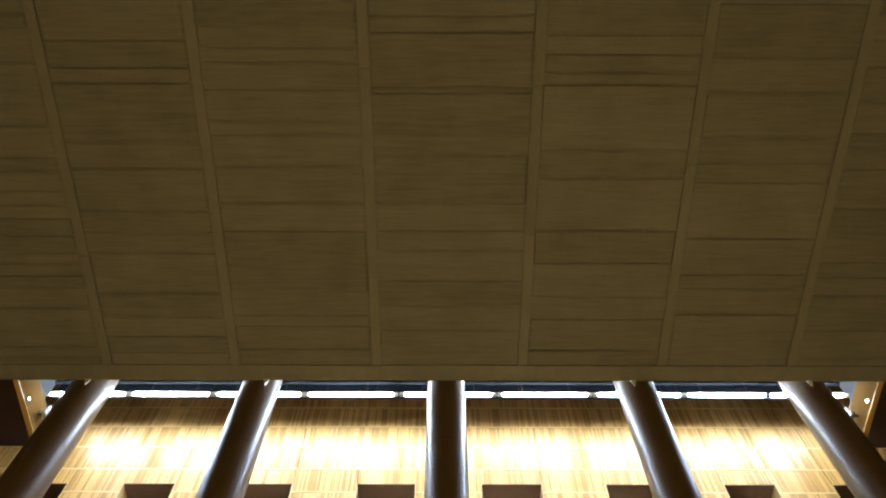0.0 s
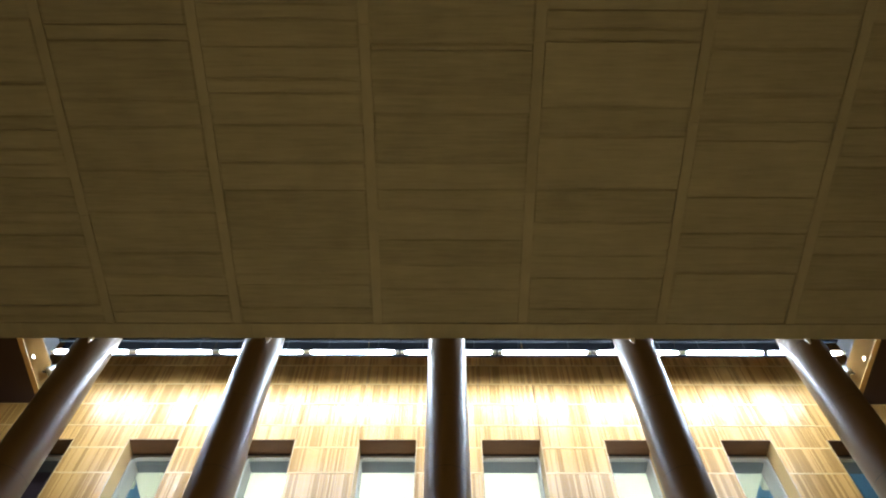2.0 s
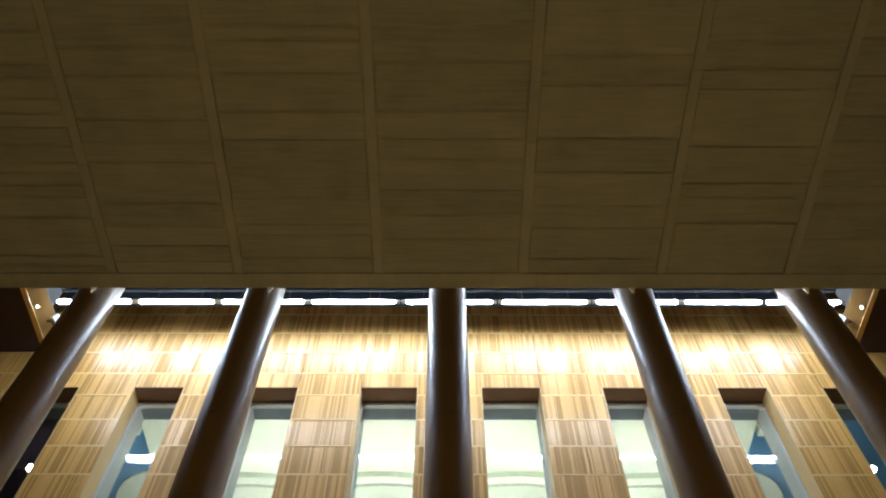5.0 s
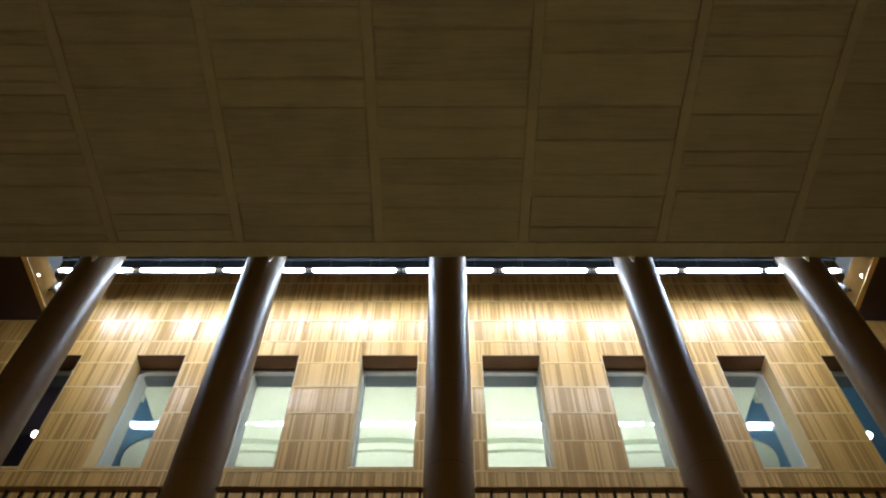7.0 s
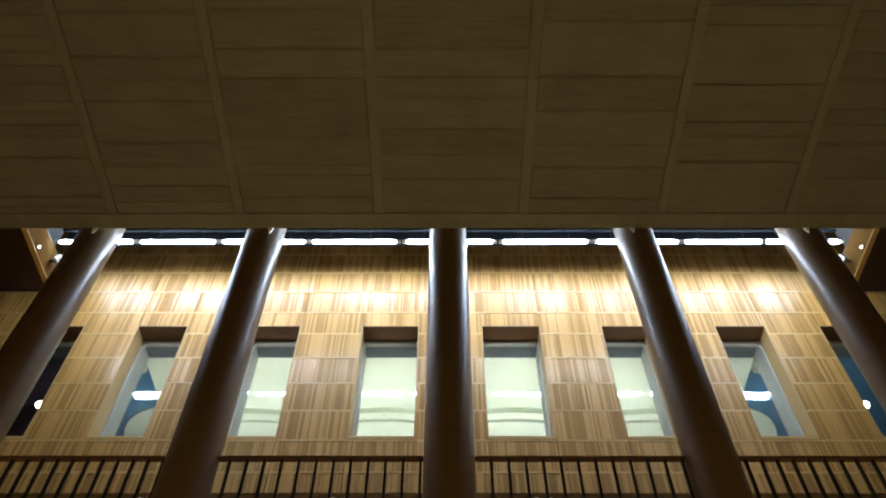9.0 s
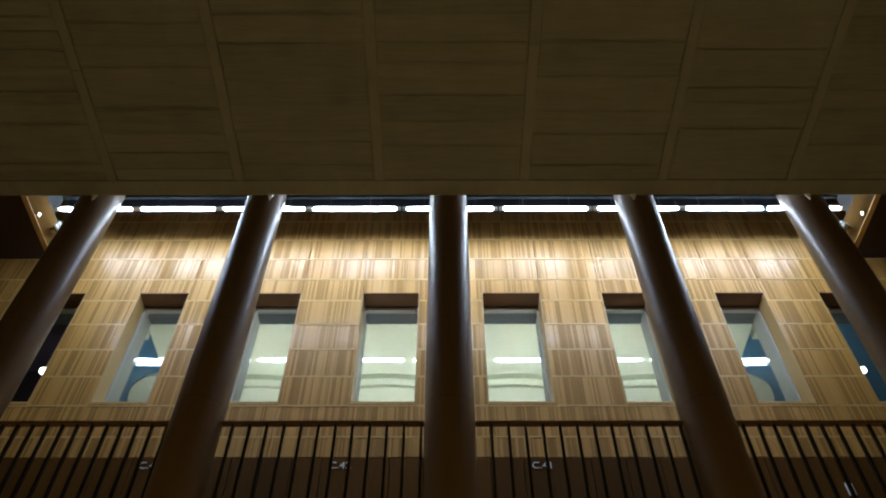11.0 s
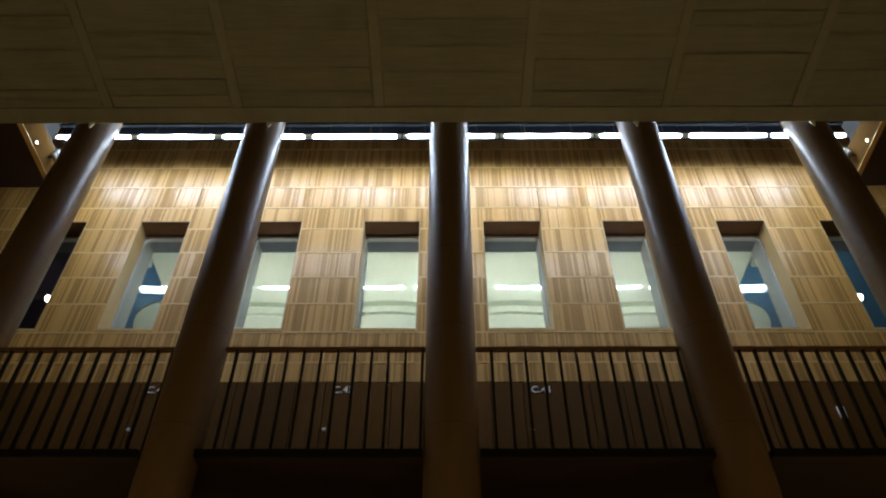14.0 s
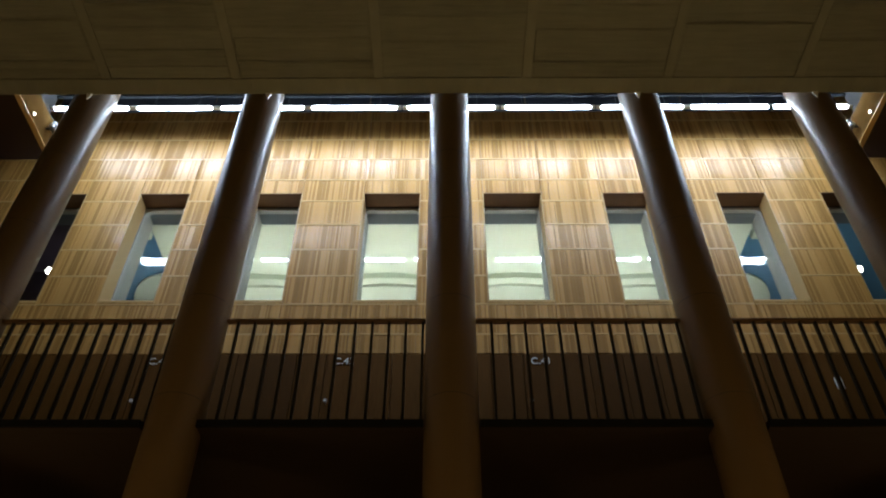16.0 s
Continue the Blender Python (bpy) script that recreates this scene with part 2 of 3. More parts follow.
# board-marked concrete ceiling: ribs along y, boards of uneven width across
def build_ceiling():
    ribs = [-8.73, -7.1, -5.47, -3.894, -2.407, -0.767, 0.926, 2.542, 4.047, 5.61, 7.19, 8.82]
    seen = BOARD_JOINTS
    v, f = [], []
    add_box(v, f, -SIDE, SIDE, BACK, EDGE, SOFFIT + 0.03, SOFFIT + 0.9)
    y_end = EDGE - 0.206
    for i in range(-1, len(ribs)):
        x0 = -SIDE if i < 0 else ribs[i] + 0.05
        x1 = SIDE if i == len(ribs) - 1 else ribs[i + 1] - 0.05
        cuts = [y_end] + sorted((y for y in seen.get(i, ()) if y < y_end - 0.04), reverse=True)
        y = cuts[-1]
        while y > BACK + 0.1:
            y = max(BACK, y - rnd.choice((0.12, 0.16, 0.2, 0.24, 0.3, 0.34, 0.5, 0.6)) * rnd.uniform(0.9, 1.1))
            cuts.append(y)
        for yb, ya in zip(cuts, cuts[1:]):
            d = yb - ya
            drop = rnd.choice((0, 0, 0.002, 0.004, 0.006)) if d < 0.45 else 0.007
            n = len(v)
            z = SOFFIT - drop
            inx, iny = rnd.uniform(0.012, 0.035), min(rnd.uniform(0.01, 0.035), d / 3)
            cols = 7
            low, high = ya + rnd.choice((0.0004, 0.0008, 0.0014, 0.0024)), yb - rnd.choice((0.0004, 0.0008, 0.0014, 0.0024))
            edge = SOFFIT + rnd.choice((0.004, 0.007, 0.011, 0.015))
            side = SOFFIT + rnd.choice((0.002, 0.005, 0.011))
            # edges of a board waver a little, as cast concrete does
            for k in range(cols + 1):
                u = k / cols
                x = x0 + (x1 - x0) * u
                xi = x0 + inx + (x1 - x0 - 2 * inx) * u
                wa, wb = rnd.uniform(-0.007, 0.007), rnd.uniform(-0.007, 0.007)
                sag = rnd.uniform(-0.0012, 0.0012)
                rim = side if k in (0, cols) else edge
                v += [(x, low, rim), (xi, low + iny + wa, z + sag), (xi, high - iny + wb, z + sag), (x, high, rim)]
            for k in range(cols):
                p, q = n + 4 * k, n + 4 * k + 4
                f += [(p, p + 1, q + 1, q), (p + 1, p + 2, q + 2, q + 1), (p + 2, p + 3, q + 3, q + 2)]
            e = n + 4 * cols
            f += [(n, n + 3, n + 2, n + 1), (e, e + 1, e + 2, e + 3)]
    first_rib = len(f)
    for x in ribs:
        y = y_end - 0.004
        while y > BACK:
            d = min(rnd.uniform(1.2, 2.6), y - BACK)
            add_box(v, f, x - 0.0495 + rnd.uniform(-0.002, 0.0), x + 0.0495 + rnd.uniform(0.0, 0.002), y - d + 0.003, y, SOFFIT - 0.008 - rnd.uniform(0, 0.004), SOFFIT + 0.032)
            y -= d
    x = -SIDE
    while x < SIDE - 0.01:
        d = min(rnd.uniform(2.4, 3.6), SIDE - x)
        add_box(v, f, x + 0.002, x + d, y_end + 0.004, EDGE + 0.004, SOFFIT - 0.004 - rnd.uniform(0, 0.003), SOFFIT + 0.032)
        x += d
    me = mesh_of("ceiling", v, f, CONCRETE)
    me.materials.append(RIBS)
    for p in me.polygons[first_rib:]:
        p.material_index = 1
    ob = place("ceiling", me)
    tagged(ob, "board-marked grey-brown concrete ceiling with flat ribs", "ceiling", kind="structure")


build_ceiling()
tagged(boxes("upstand", [(-SIDE, SIDE, EDGE - 0.3, EDGE - 0.004, SOFFIT + 0.902, TOP)], PLASTER), "plastered upstand over the ceiling's edge", "wall", kind="structure")


# ---- wood wall with windows ----
def build_wall():
    wall = empty("wall_north", (0, 0, 0))
    tagged(wall, "wall of upright light wood slats in stacked panels", "wall", kind="structure")
    y0, y1 = WALL + 0.03, WALL + 0.56
    core = []
    xs = [-SIDE] + [x for w in WINS for x in w] + [SIDE]
    for i in range(0, len(xs), 2):
        core.append((xs[i], xs[i + 1], y0, y1, SILL, HEAD))
    core += [(-SIDE, SIDE, y0, y1, HEAD, TOP), (-SIDE, SIDE, y0, y1, 6.99, SILL)]
    core += [(-SIDE, SIDE, DOORS_Y + 0.03, y1, 0.0, 6.988)]
    x = -SIDE
    while x < SIDE - 0.01:
        d = min(0.42, SIDE - x)
        bevelled("lower_panel", (x + 0.003, x + d - 0.003, DOORS_Y + rnd.uniform(0, 0.006), DOORS_Y + 0.028, 0.0, 4.65), LOWWOOD, wall, 0.003)
        x += d
    boxes("backing", core, REVEAL, wall)
    rows = [DOOR_TOP, 6.766, 7.201, 7.642, 8.08, 8.52, 8.961, 9.383, 9.817, 10.25, 10.69, 11.13, 11.6, TOP]
    blocks = []
    for i, (a, b) in enumerate(WINS):
        blocks.append((a, b, True))
        if i < len(WINS) - 1:
            blocks.append((b, WINS[i + 1][0], False))
    left = WINS[0][0]
    while left > -SIDE + 0.2:
        blocks.append((max(-SIDE, left - 0.85), left, False))
        left -= 0.85
    right = WINS[-1][1]
    while right < SIDE - 0.2:
        blocks.append((right, min(SIDE, right + 0.85), False))
        right += 0.85
    for k in range(len(rows) - 1):
        za, zb = rows[k], rows[k + 1]
        for a, b, window in blocks:
            if window and SILL <= za and zb <= HEAD:
                continue
            spans = [(za, zb)]
            if window and za < HEAD < zb:
                spans = [(HEAD, zb)]
            if window and za < SILL < zb:
                spans = [(za, SILL)]
            for z0, z1 in spans:
                v, f = [], []
                x = a + 0.003
                proud = rnd.uniform(0, 0.002)
                while x < b - 0.004:
                    d = rnd.choice((0.009, 0.012, 0.015, 0.018, 0.021, 0.025, 0.031))
                    d = min(d, b - 0.003 - x)
                    out = proud + rnd.choice((0, 0.001, 0.002, 0.003))
                    add_box(v, f, x + 0.0008, x + d - 0.0008, WALL - out, WALL + 0.032, z0 + 0.003, z1 - 0.022)
                    x += d
                pn = place("panel", mesh_of("panel", v, f, SLAT), wall)
                boxes("batten", [(a + 0.002, b - 0.002, WALL - 0.006, WALL + 0.032, z1 - 0.021, z1 - 0.001)], BATTEN, pn)
    return wall


build_wall()


def rounded_ring(name, hw, hh, out, inn, r, y0, y1, material, parent, top_only=False):
    """A flat ring round an opening: straight outside, inside with rounded upper corners; or its upper run alone."""
    n = 8

    def loop(d, rad):
        x, top = hw - d, hh - d
        pts = [(-x, d), (x, d)]
        for k in range(n + 1):
            a = math.pi / 2 * k / n
            pts.append((x - rad + rad * math.cos(a), top - rad + rad * math.sin(a)))
        for k in range(n + 1):
            a = math.pi / 2 * (1 + k / n)
            pts.append((-x + rad + rad * math.cos(a), top - rad + rad * math.sin(a)))
        return pts

    a, b = loop(out, 0.0 if out == 0.0 else r), loop(inn, r)
    m = len(a)
    v = [(x, y, z) for y in (y0, y1) for x, z in a + b]
    f = []
    if top_only:
        f += [(2, m + 2, 3 * m + 2, 2 * m + 2), (m - 1, 3 * m - 1, 4 * m - 1, 2 * m - 1)]
    for i in range(2, m - 1) if top_only else range(m):
        j = (i + 1) % m
        f += [(i, j, m + j, m + i), (2 * m + i, 3 * m + i, 3 * m + j, 2 * m + j),
              (m + i, m + j, 3 * m + j, 3 * m + i), (i, 2 * m + i, 2 * m + j, j)]
    return place(name, mesh_of(name, v, f, material), parent)


def build_window(i, a, b):
    w = empty("window_%d" % (i + 1), ((a + b) / 2, WALL, SILL))
    tagged(w, "tall fixed window set deep in the wood wall", "window", kind="structure")
    hw, hh = (b - a) / 2, HEAD - SILL
    e = 0.012
    # wooden lining of the outer reveal
    g = 0.25
    boxes("lining", [(-hw, -hw + e, -0.004, g, 0.0, hh), (hw - e, hw, -0.004, g, 0.0, hh)], LINING, w)
    boxes("sill", [(-hw + e, hw - e, -0.002, g, 0.0, e)], BATTEN, w)
    # head lining darker than the jambs: its shade is in the colour
    boxes("head_lining", [(-hw + e, hw - e, -0.004, g, hh - e, hh)], SHADED_HEAD, w)
    fr = 0.026
    y0, y1, y2 = g + 0.002, g + 0.075, 0.565
    corner = 0.1 if i in (1, 6) else 0.05
    rounded_ring("window_frame", hw, hh - 0.03, 0.0, fr, corner, y0, y1, JAMBS, w)
    # top run near-black for shade; the sides keep the pale frame paint
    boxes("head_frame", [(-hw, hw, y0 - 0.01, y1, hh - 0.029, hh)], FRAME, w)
    # pale bead along the top alone paints the highlight on the frame's edge
    rounded_ring("highlight_bead", hw, hh - 0.03, fr + 0.001, fr + 0.009, corner, y0 - 0.003, y0 + 0.012, BEAD, w, True)
    boxes("inner_reveal", [(-hw, -hw + 0.02, y1 + 0.002, y2, 0.0, hh), (hw - 0.02, hw, y1 + 0.002, y2, 0.0, hh), (-hw + 0.02, hw - 0.02, y1 + 0.002, y2, 0.0, 0.02)], JAMBS, w)
    # inner head darker than the inner reveal, to paint in its shade
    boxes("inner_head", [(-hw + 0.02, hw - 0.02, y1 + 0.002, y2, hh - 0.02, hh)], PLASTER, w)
    for y in (g + 0.02, g + (0.07 if i in (1, 6) else 0.032)):
        x0, x1, z0, z1 = -hw + fr, hw - fr, fr, hh - fr - 0.03
        p = place("pane", mesh_of("pane", [(x0, y, z0), (x1, y, z0), (x1, y, z1), (x0, y, z1)], [(0, 1, 2, 3)], GLASS), w)
        p.visible_shadow = False


for i, (a, b) in enumerate(WINS):
    build_window(i, a, b)


# ---- rooms behind the windows ----
ROOM_Z = 9.4
room_y0, room_y1 = WALL + 0.562, 12.0
tagged(boxes("room_floor", [(-SIDE, SIDE, room_y0, room_y1, 6.2, 6.4)], FLOOR), "floor of the room behind the windows", "floor", kind="structure")
tagged(boxes("room_wall", [(-SIDE, SIDE, room_y1, room_y1 + 0.2, 6.2, TOP)], BLUE), "blue painted wall of the room behind", "wall", kind="structure")
tagged(boxes("room_ceiling", [(-SIDE, SIDE, room_y0, room_y1, 9.63, 9.83)], BLUE), "blue painted upper ceiling of the room behind", "ceiling", kind="structure")
# added screens: block the room's light and back the end window with dark
tagged(boxes("partition", [(-4.95, -4.85, room_y0, 8.2, 6.4, 9.628), (-8.0, -5.08, 9.0, 9.1, 6.4, 9.628)], UNLIT), "dark partition added to keep the end window's view unlit", "wall", kind="structure")


# added dark slab hides the lit blue ceiling from the end window
tagged(boxes("side_room_dark_slab", [(-8.0, -4.952, room_y0, 8.998, 9.58, 9.626)], UNLIT), "dark slab added above the end window's view in place of shade", "ceiling", kind="structure")


def raft(x0, x1, y0, y1, z, bow=0.0, thick=0.12):
    """A suspended ceiling raft with a bowed far and near edge."""
    pts = []
    n = 96

    def bay(x):
        return 0.045 * math.cos(2 * math.pi * (x + 0.93) / 2.05)

    for k in range(n + 1):
        u = k / n
        x = x0 + (x1 - x0) * u
        s = 1 - (2 * u - 1) ** 2
        pts.append((x, y0 - bow * s - bay(x) * (bow > 0.05)))
    far = [(x0 + (x1 - x0) * (1 - k / n), y1 - bow * (1 - (1 - 2 * k / n) ** 2) - bay(x0 + (x1 - x0) * (1 - k / n))) for k in range(n + 1)]
    loop = pts + far
    m = len(loop)
    v = [(x, y, z) for x, y in loop] + [(x, y, z + thick) for x, y in loop]
    f = [tuple(range(m))[::-1], tuple(range(m, 2 * m))] + [(i, (i + 1) % m, m + (i + 1) % m, m + i) for i in range(m)]
    ob = place("ceiling_raft", mesh_of("ceiling_raft", v, f, RAFT))
    tagged(ob, "pale green-white suspended ceiling raft", "ceiling raft", "rafts in the room")
    return ob


def side_raft(side, x0, reach):
    """A raft beside the middle ones, with one widely rounded corner."""
    n = 20
    loop = [(x0, 12.0), (x0, 9.06)]
    loop += [(x0 + reach * math.sin(math.pi / 2 * k / n), 9.95 - 0.89 * math.cos(math.pi / 2 * k / n)) for k in range(1, n + 1)]
    loop.append((x0 + reach, 12.0))
    if side < 0:
        loop = [(-x, y) for x, y in loop][::-1]
    m = len(loop)
    v = [(x, y, 9.58) for x, y in loop] + [(x, y, 9.62) for x, y in loop]
    f = [tuple(range(m)), tuple(range(m, 2 * m))[::-1]] + [(m + i, m + (i + 1) % m, (i + 1) % m, i) for i in range(m)]
    tagged(place("ceiling_raft", mesh_of("ceiling_raft", v, f, RAFT)), "pale suspended ceiling raft with one rounded corner", "ceiling raft", "rafts in the room")


raft(-4.3, 4.44, room_y0 + 0.003, 8.92, ROOM_Z, 0.05)
raft(-4.24, 4.38, 8.88, 9.28, ROOM_Z + 0.124, 0.055, thick=0.08)
raft(-4.24, 4.38, 9.05, 9.19, ROOM_Z, 0.06)
raft(-4.24, 4.38, 9.23, 12.03, ROOM_Z - 0.02, 0.055)
side_raft(-1, 4.4, 0.78)
side_raft(1, 4.54, 0.82)
for a, b in ((-4.84, -4.42), (4.56, 5.0)):
    panel = boxes("ceiling_raft", [(a, b, room_y0 + 0.003, 8.2, 9.5, 9.6)], RAFT)
    tagged(panel, "short pale ceiling raft close behind the window", "ceiling raft", "rafts in the room")


# added below sill level to light the rafts; tall lip shields the window heads
def room_fill_lamp(x):
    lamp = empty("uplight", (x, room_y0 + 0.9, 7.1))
    tagged(lamp, "unseen linear uplight added to light the room behind", "uplight", "uplights in the room")
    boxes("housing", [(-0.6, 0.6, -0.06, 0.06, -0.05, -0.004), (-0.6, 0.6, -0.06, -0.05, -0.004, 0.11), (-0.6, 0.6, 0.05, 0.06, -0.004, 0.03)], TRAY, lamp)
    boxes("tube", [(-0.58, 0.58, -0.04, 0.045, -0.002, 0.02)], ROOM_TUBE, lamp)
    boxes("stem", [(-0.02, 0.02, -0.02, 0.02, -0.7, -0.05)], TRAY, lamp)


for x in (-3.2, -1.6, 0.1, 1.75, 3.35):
    room_fill_lamp(x)


# added globe on the camera's ray, replacing a lamp's reflection in the pane
def glint_globe(x):
    lamp = empty("pendant_lamp", (x, 8.0, 8.71))
    tagged(lamp, "glowing globe added in place of a reflection in the end window", "pendant lamp", "pendant lamps in the side rooms")
    lathe("globe", [(0.012, -0.05), (0.034, -0.035), (0.045, 0.0), (0.034, 0.035), (0.012, 0.05)], GLINT, lamp, 20)
    lathe("cord", [(0.004, 0.052), (0.004, 0.92)], IRON, lamp, 8)


glint_globe(-5.6)
glint_globe(5.8)


# ---- columns ----
def build_column():
    col = empty("column", (0, COL, 0))
    tagged(col, "tall round column clad in satin brown metal shells", "column", "columns along the gallery")
    joints = [0.0, 0.85, 1.87, 2.89, 3.9, 4.92, 5.95, 6.93, 7.97, 9.0, 10.0, 11.1, TOP]
    r = 0.225
    for a, b in zip(joints, joints[1:]):
        lathe("shell", [(r, a + 0.003), (r, b - 0.003)], COLUMN, col, 72, caps=False)
    for z in joints[1:-1]:
        lathe("joint_ring", [(r - 0.005, z - 0.012), (r - 0.005, z + 0.012)], SEAM, col, 48, caps=False)
    return col


first = build_column()
first.location.x = COLS[0]
# added white triangles stand in for bright patches of light at column tops
TRIANGLE = [(-0.036, -0.236, SOFFIT - 0.004), (0.036, -0.236, SOFFIT - 0.004), (0.006, -0.236, SOFFIT - 0.1), (-0.006, -0.236, SOFFIT - 0.1)]
triangle_mesh = mesh_of("top_plate", TRIANGLE + [(x, -0.222, z) for x, y, z in TRIANGLE],
                     [(0, 3, 2, 1), (4, 5, 6, 7), (0, 1, 5, 4), (1, 2, 6, 5), (2, 3, 7, 6), (3, 0, 4, 7)], WHITE)
columns = [first] + [copy_thing(first, pose(x, COL, 0)) for x in COLS[1:]]
for k, x in ((0, 0.07), (1, 0.13), (3, -0.09), (4, -0.07)):
    place("top_plate", triangle_mesh, columns[k], (x, 0, 0), label="white triangle added in place of a bright patch of light")

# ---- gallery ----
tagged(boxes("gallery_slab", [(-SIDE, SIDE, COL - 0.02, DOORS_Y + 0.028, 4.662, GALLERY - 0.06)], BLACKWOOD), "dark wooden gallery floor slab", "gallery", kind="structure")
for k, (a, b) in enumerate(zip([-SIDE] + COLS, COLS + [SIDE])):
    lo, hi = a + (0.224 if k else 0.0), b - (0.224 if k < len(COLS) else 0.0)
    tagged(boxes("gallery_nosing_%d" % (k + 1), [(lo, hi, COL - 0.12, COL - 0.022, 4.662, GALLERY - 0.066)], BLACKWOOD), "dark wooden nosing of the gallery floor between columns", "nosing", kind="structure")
    tagged(boxes("gallery_edge_%d" % (k + 1), [(lo, hi, COL - 0.14, COL - 0.122, 4.655, GALLERY - 0.07)], EDGESTEEL), "dark steel edge strip of the gallery", "edge", kind="structure")


def build_railing(a, b, start, step):
    rail = empty("railing", ((a + b) / 2, COL, GALLERY))
    tagged(rail, "dark iron railing with thin upright bars and a wooden handrail", "railing", "railings between the columns")
    mid, hw = (a + b) / 2, (b - a) / 2
    bevelled("handrail", (-hw, hw, -0.03, 0.03, 1.0, 1.03), HANDRAIL, rail, 0.006)
    bevelled("bottom_bar", (-hw, hw, -0.012, 0.012, -0.058, -0.04), IRON, rail, 0.002)
    v, f = [], []
    add_box(v, f, -0.011, 0.011, -0.016, 0.016, -0.039, 0.999)
    me = mesh_of("baluster", v, f, IRON)
    x = start
    while x < b - 0.02:
        place("baluster", me, rail, (x - mid, 0, 0))
        x += step


for a, b, start, step in zip(COLS, COLS[1:], (-3.9, -1.87, 0.406, 2.62), (0.132, 0.151, 0.151, 0.138)):
    build_railing(a + 0.226, b - 0.226, start, step)


# ---- doors and panels of the gallery ----
def text_mesh(name, words, size, parent, at):
    cu = bpy.data.curves.new(name, "FONT")
    cu.body, cu.size, cu.extrude = words, size, 0.002
    tmp = bpy.data.objects.new(name, cu)
    scene.collection.objects.link(tmp)
    me = bpy.data.meshes.new_from_object(tmp.evaluated_get(bpy.context.evaluated_depsgraph_get()))
    bpy.data.objects.remove(tmp)
    me.materials.clear()
    me.materials.append(SIGN)
    ob = place(name, me, parent, at)
    ob.rotation_euler = (radians(90), 0, 0)
    return ob


def build_door(x0, x1, words, double=False):
    d = empty("door", (x0, DOORS_Y, GALLERY))
    tagged(d, "dark brown wooden double door with two pull handles" if double else "dark brown wooden door with a small knob and a pale number", "door", "doors of the gallery")
    w = x1 - x0
    h = DOOR_TOP - GALLERY - 0.006
    leaves = [(0.004, w / 2 - 0.002), (w / 2 + 0.002, w - 0.004)] if double else [(0.004, w - 0.004)]
    for a, b in leaves:
        leaf = bevelled("leaf", (a, b, -0.006, 0.024, -0.05, h), GALLERYWOOD, d, 0.003)
        if double:
            hx = b - 0.03 if a < 0.1 else a + 0.03
            lathe("pull_handle", [(0.006, 1.2), (0.008, 1.21), (0.008, 1.33), (0.006, 1.34)], KNOB, leaf, 12, at=(hx, -0.06, 0))
        else:
            lathe("knob", [(0.01, -0.006), (0.01, -0.035), (0.02, -0.042), (0.022, -0.055), (0.018, -0.066)], KNOB, leaf, 16, axis="y", at=(0.053, 0, 1.07))
    if words:
        text_mesh("number", words, 0.12, d, (0.082, -0.012, 1.555))


DOORS = [(-3.34, -2.61, "C.43", False), (-1.316, -0.592, "C.42", False), (0.838, 1.56, "C.41", False), (3.41, 4.89, "", True), (-5.57, -4.84, "", False)]
for a, b, words, double in DOORS:
    build_door(a, b, words, double)
spans = sorted((a, b) for a, b, _, _ in DOORS)
gaps = []
x = -8.0
for a, b in spans:
    gaps.append((x, a))
    x = b
gaps.append((x, 8.0))
dado = empty("wall_dado", (0, 0, 0))
tagged(dado, "dark brown wooden panelling along the gallery", "panelling", kind="structure")
for a, b in gaps:
    n = max(1, round((b - a) / 0.36))
    for k in range(n):
        p0, p1 = a + (b - a) * k / n, a + (b - a) * (k + 1) / n
        bevelled("panel", (p0 + 0.003, p1 - 0.003, DOORS_Y - 0.01 + rnd.uniform(0, 0.006), DOORS_Y + 0.028, GALLERY - 0.06, DOOR_TOP - 0.006), GALLERYWOOD, dado, 0.003)


# ---- strip lights over the gallery ----
def build_strip(x0, x1):
    lamp = empty("strip_light", ((x0 + x1) / 2, 5.76, 9.45))
    tagged(lamp, "bright white linear strip light under a metal tray", "strip light", "strip lights over the gallery")
    hw = (x1 - x0) / 2
    tube = lathe("tube", [(0.012, -hw), (0.025, -hw + 0.02), (0.025, hw - 0.02), (0.012, hw)], TUBE, lamp, 20, axis="x")
    bevelled("channel", (-hw - 0.06, hw + 0.06, -0.02, 0.02, 0.235, 0.262), CHANNEL, lamp, 0.003)
    bevelled("end_clip", (-hw - 0.058, -hw - 0.004, -0.02, 0.02, -0.022, 0.024), CLIP, tube, 0.004)
    bevelled("end_clip", (hw + 0.004, hw + 0.058, -0.02, 0.02, -0.022, 0.024), CLIP, tube, 0.004)
    for x in (-hw * 0.6, hw * 0.6):
        boxes("hanger", [(x - 0.004, x + 0.004, -0.004, 0.004, 0.0255, TOP - 9.45)], IRON, lamp)


STRIPS = [(-4.93, -4.0), (-3.886, -2.944), (-2.826, -1.792), (-1.683, -0.62), (-0.484, 0.615), (0.751, 1.821), (1.954, 2.98), (3.085, 4.058), (4.12, 5.05)]
for a, b in STRIPS:
    build_strip(a, b)


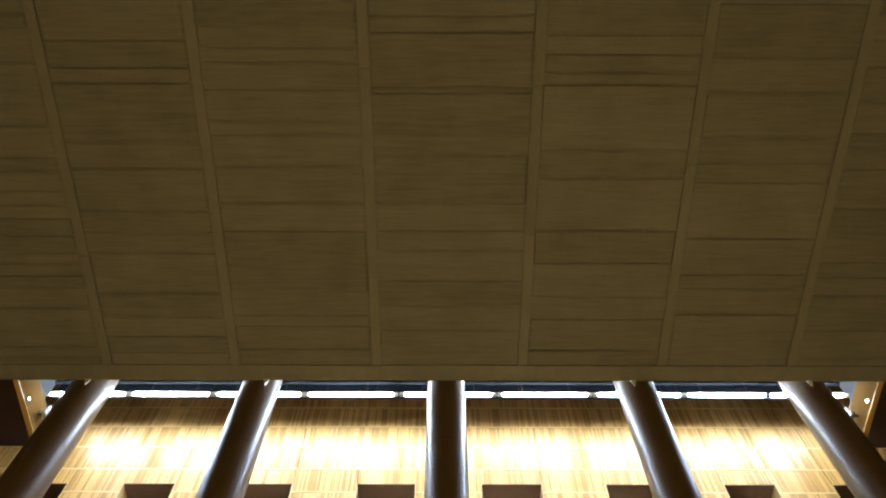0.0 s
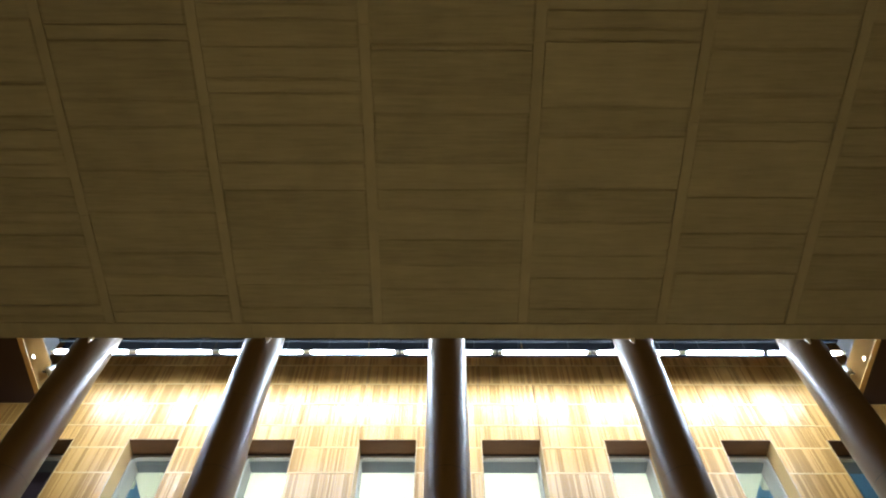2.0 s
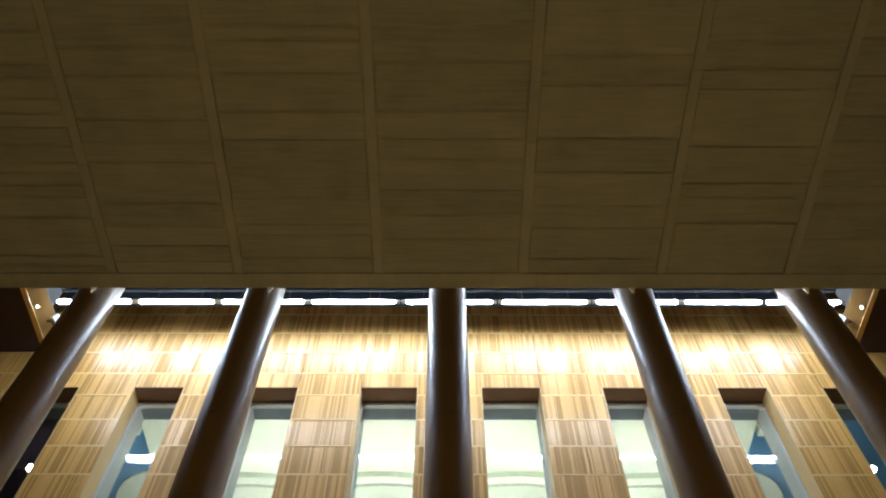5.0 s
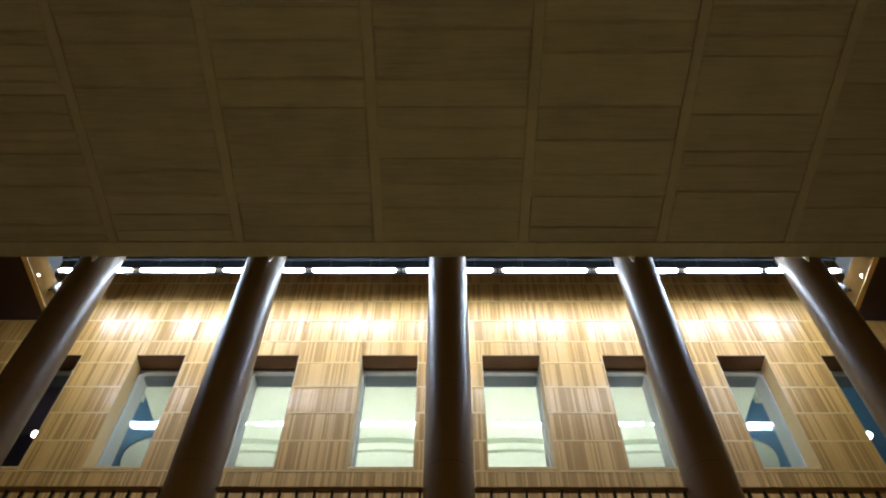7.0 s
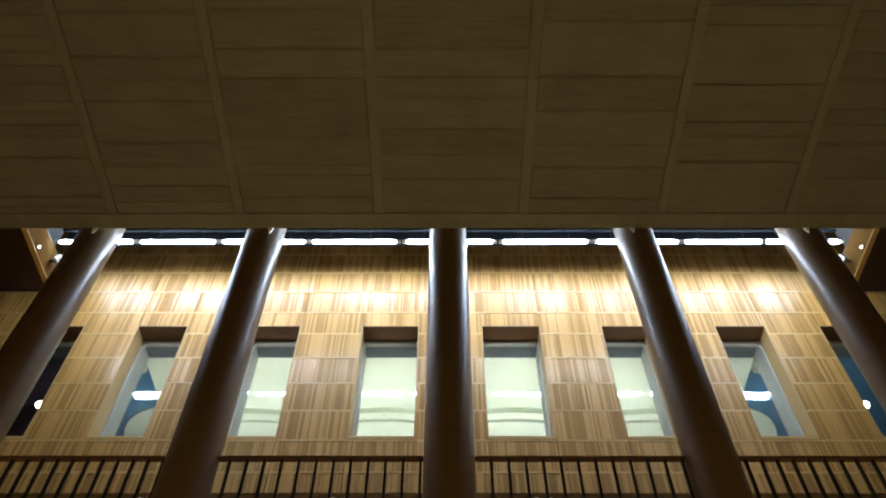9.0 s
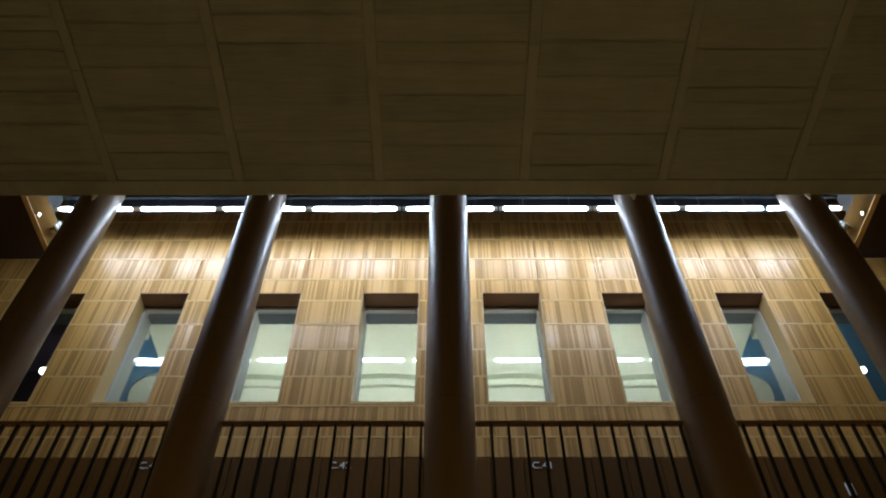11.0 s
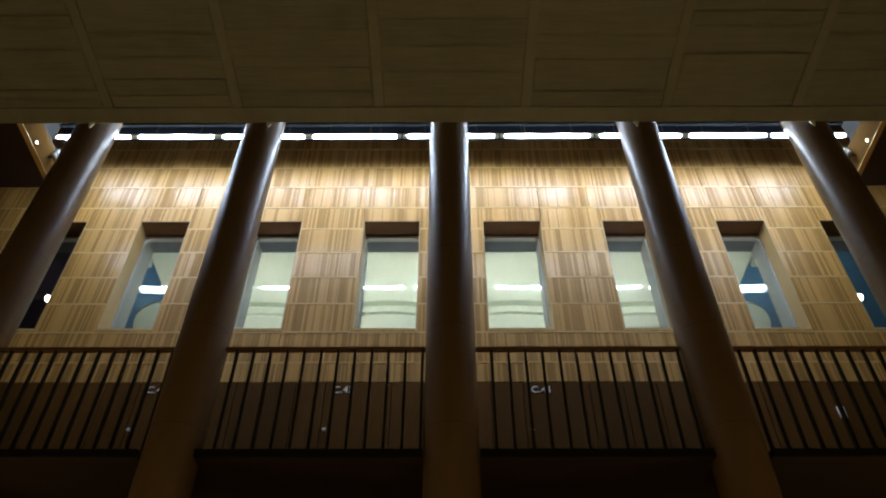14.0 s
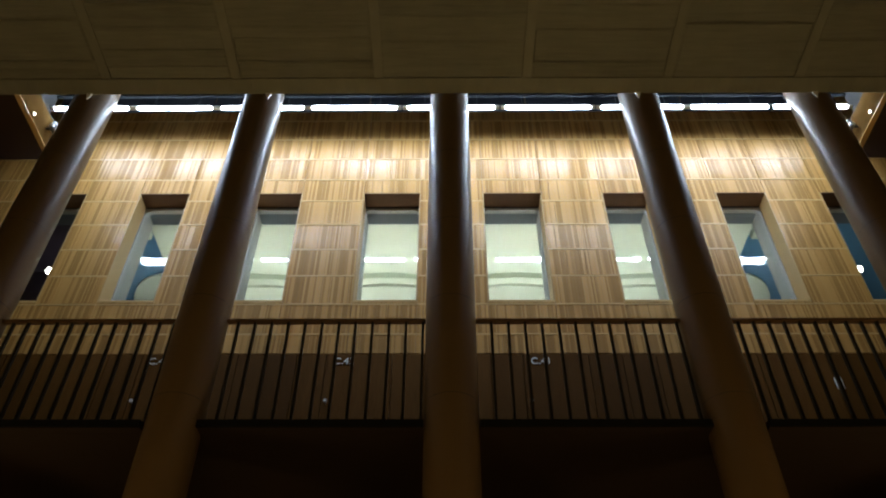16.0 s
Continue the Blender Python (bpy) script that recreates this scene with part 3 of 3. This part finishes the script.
# added out of view: beam makes the wall's sheen, hood cuts it off above
def build_sheen_washer(x0, x1):
    lamp = empty("wall_washer", ((x0 + x1) / 2, 5.98, 10.8))
    tagged(lamp, "unseen linear washer added for the sheen on the wall", "wall washer", "wall washers over the gallery")
    hw = (x1 - x0) / 2
    bevelled("housing", (-hw, hw, -0.08, -0.02, 0.03, 0.1), TRAY, lamp, 0.004)
    bevelled("hood", (-hw, hw, 0.11, 0.125, -0.08, 0.4), TRAY, lamp, 0.003)
    boxes("bracket", [(-0.01, 0.01, -0.019, 0.109, 0.08, 0.1)], IRON, lamp)
    boxes("hanger", [(-0.006, 0.006, -0.06, -0.048, 0.101, TOP - 10.8)], IRON, lamp)
    beam = new("beam", bpy.data.lights.new("beam", "AREA"))
    beam.data.shape, beam.data.size, beam.data.size_y = "RECTANGLE", 1.9 * hw, 0.05
    beam.data.energy, beam.data.color, beam.data.spread = BEAM * 2 * hw, (0.72, 0.9, 1.1), radians(170)
    beam.parent = lamp
    beam.matrix_local = look((0, 0, 0), (0, 0.92, -1.4))


# x widened so each sheen lies below its strip as the camera sees it
for a, b in STRIPS:
    build_sheen_washer(max(-5.45, 1.133 * a), min(5.55, 1.133 * b))


baffle = empty("light_baffle", (0, 5.89, 9.54))
tagged(baffle, "long dark metal baffle hung behind the strip lights", "baffle", kind="structure")
for k in range(5):
    xa = -5.0 + 2.01 * k
    bevelled("baffle_plate", (xa + 0.004, xa + 2.006, -0.008, 0.008, 0.0, 0.7), TRAY, baffle, 0.003)
    boxes("hanger", [(xa + 1.03, xa + 1.05, -0.006, 0.006, 0.7, TOP - 9.54)], IRON, baffle)


# ---- ends of the light slot ----
for side, x in (("west", -4.985), ("east", 5.115)):
    s = -1 if x < 0 else 1
    lo, hi = min(x, x + s * 0.06), max(x, x + s * 0.06)
    tagged(boxes("slot_end_" + side, [(lo, hi, EDGE + 0.006, 6.25, SOFFIT, 9.37)], OILED), "wooden side panel closing the light slot", "panel", kind="structure")
    trim = (lo - 0.002, hi + 0.002, EDGE + 0.006, 6.25, SOFFIT - 0.016, SOFFIT - 0.002)
    tagged(boxes("slot_end_trim_" + side, [trim], BATTEN), "pale wooden edge strip under the side panel", "trim", kind="structure")
    step = 0.4
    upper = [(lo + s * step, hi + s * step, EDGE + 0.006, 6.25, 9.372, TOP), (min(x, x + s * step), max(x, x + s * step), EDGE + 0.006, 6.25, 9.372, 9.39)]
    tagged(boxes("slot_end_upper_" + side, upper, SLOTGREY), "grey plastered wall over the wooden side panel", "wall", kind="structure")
    outer = [(min(x + s * (step + 0.08), s * SIDE), max(x + s * (step + 0.08), s * SIDE), EDGE + 0.006, WALL - 0.02, 9.8, 9.88),
             (min(x + s * 0.064, x + s * (step + 0.08)), max(x + s * 0.064, x + s * (step + 0.08)), EDGE + 0.006, 6.25, 9.3, 9.37)]
    tagged(boxes("outer_soffit_" + side, outer, SOFFITWOOD), "dark wooden soffit beside the light slot", "soffit", kind="structure")


def build_spot(x, y, z, s):
    sp = empty("spotlight", (x, y, z))
    tagged(sp, "small metal spotlight fixed to the wooden side panel", "spotlight", "spotlights at the slot's ends")
    body = lathe("body", [(0.02, -0.06), (0.032, -0.055), (0.034, 0.05), (0.03, 0.055)], STEEL, sp, 20, axis="y")
    lathe("lens", [(0.027, 0.056), (0.025, 0.06)], FRAME, body, 20, axis="y")
    second = lathe("body", [(0.02, -0.06), (0.032, -0.055), (0.034, 0.05), (0.03, 0.055)], STEEL, sp, 20, axis="y", at=(0, 0.03, 0.085))
    lathe("lens", [(0.027, 0.056), (0.025, 0.06)], FRAME, second, 20, axis="y")
    boxes("bracket", [(min(s * 0.02, s * 0.085), max(s * 0.02, s * 0.085), -0.012, 0.012, -0.008, 0.008)], IRON, sp)


build_spot(-4.9, 5.86, 9.17, -1)
build_spot(5.03, 5.86, 9.17, 1)


# made-up glowing button replaces the strip light's glint on the panel
def build_panel_glint(x, y, z, s):
    lamp = empty("button_lamp", (x, y, z))
    tagged(lamp, "glowing button added in place of a glint on the side panel", "wall lamp", "button lamps at the slot's ends")
    ring = [(0.026, 0.0), (0.026, 0.008), (0.02, 0.012)]
    rim = lathe("rim", [(r, -s * h) for r, h in ring], STEEL, lamp, 20, axis="x")
    lathe("lens", [(0.018, -s * 0.0125), (0.013, -s * 0.017)], GLINT, rim, 20, axis="x")


build_panel_glint(-4.985, 5.56, 9.07, -1)
build_panel_glint(5.115, 5.56, 9.07, 1)


# ---- unseen fill lamps of the foyer ----
def build_fill_lamp(x, y, r, tall):
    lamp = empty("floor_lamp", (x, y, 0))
    tagged(lamp, "unseen drum lamp added to shine warm fill light upwards", "floor lamp", "foyer lamps")
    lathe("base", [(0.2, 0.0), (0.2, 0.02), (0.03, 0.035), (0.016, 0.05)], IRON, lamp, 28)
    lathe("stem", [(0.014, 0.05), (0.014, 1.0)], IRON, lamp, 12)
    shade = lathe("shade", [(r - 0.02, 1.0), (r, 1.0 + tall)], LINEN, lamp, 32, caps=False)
    lathe("diffuser", [(r - 0.012, tall + 0.96), (r - 0.012, tall + 0.98)], FILL_PANEL, shade, 32)
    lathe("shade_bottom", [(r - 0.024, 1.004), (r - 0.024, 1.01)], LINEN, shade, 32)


# added below the view to brighten ceiling, columns and lower wall
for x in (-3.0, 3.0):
    build_fill_lamp(x, -7.0, 0.25, 0.3)
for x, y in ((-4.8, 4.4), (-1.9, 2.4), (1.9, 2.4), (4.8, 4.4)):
    build_fill_lamp(x, y, 0.25, 0.32)
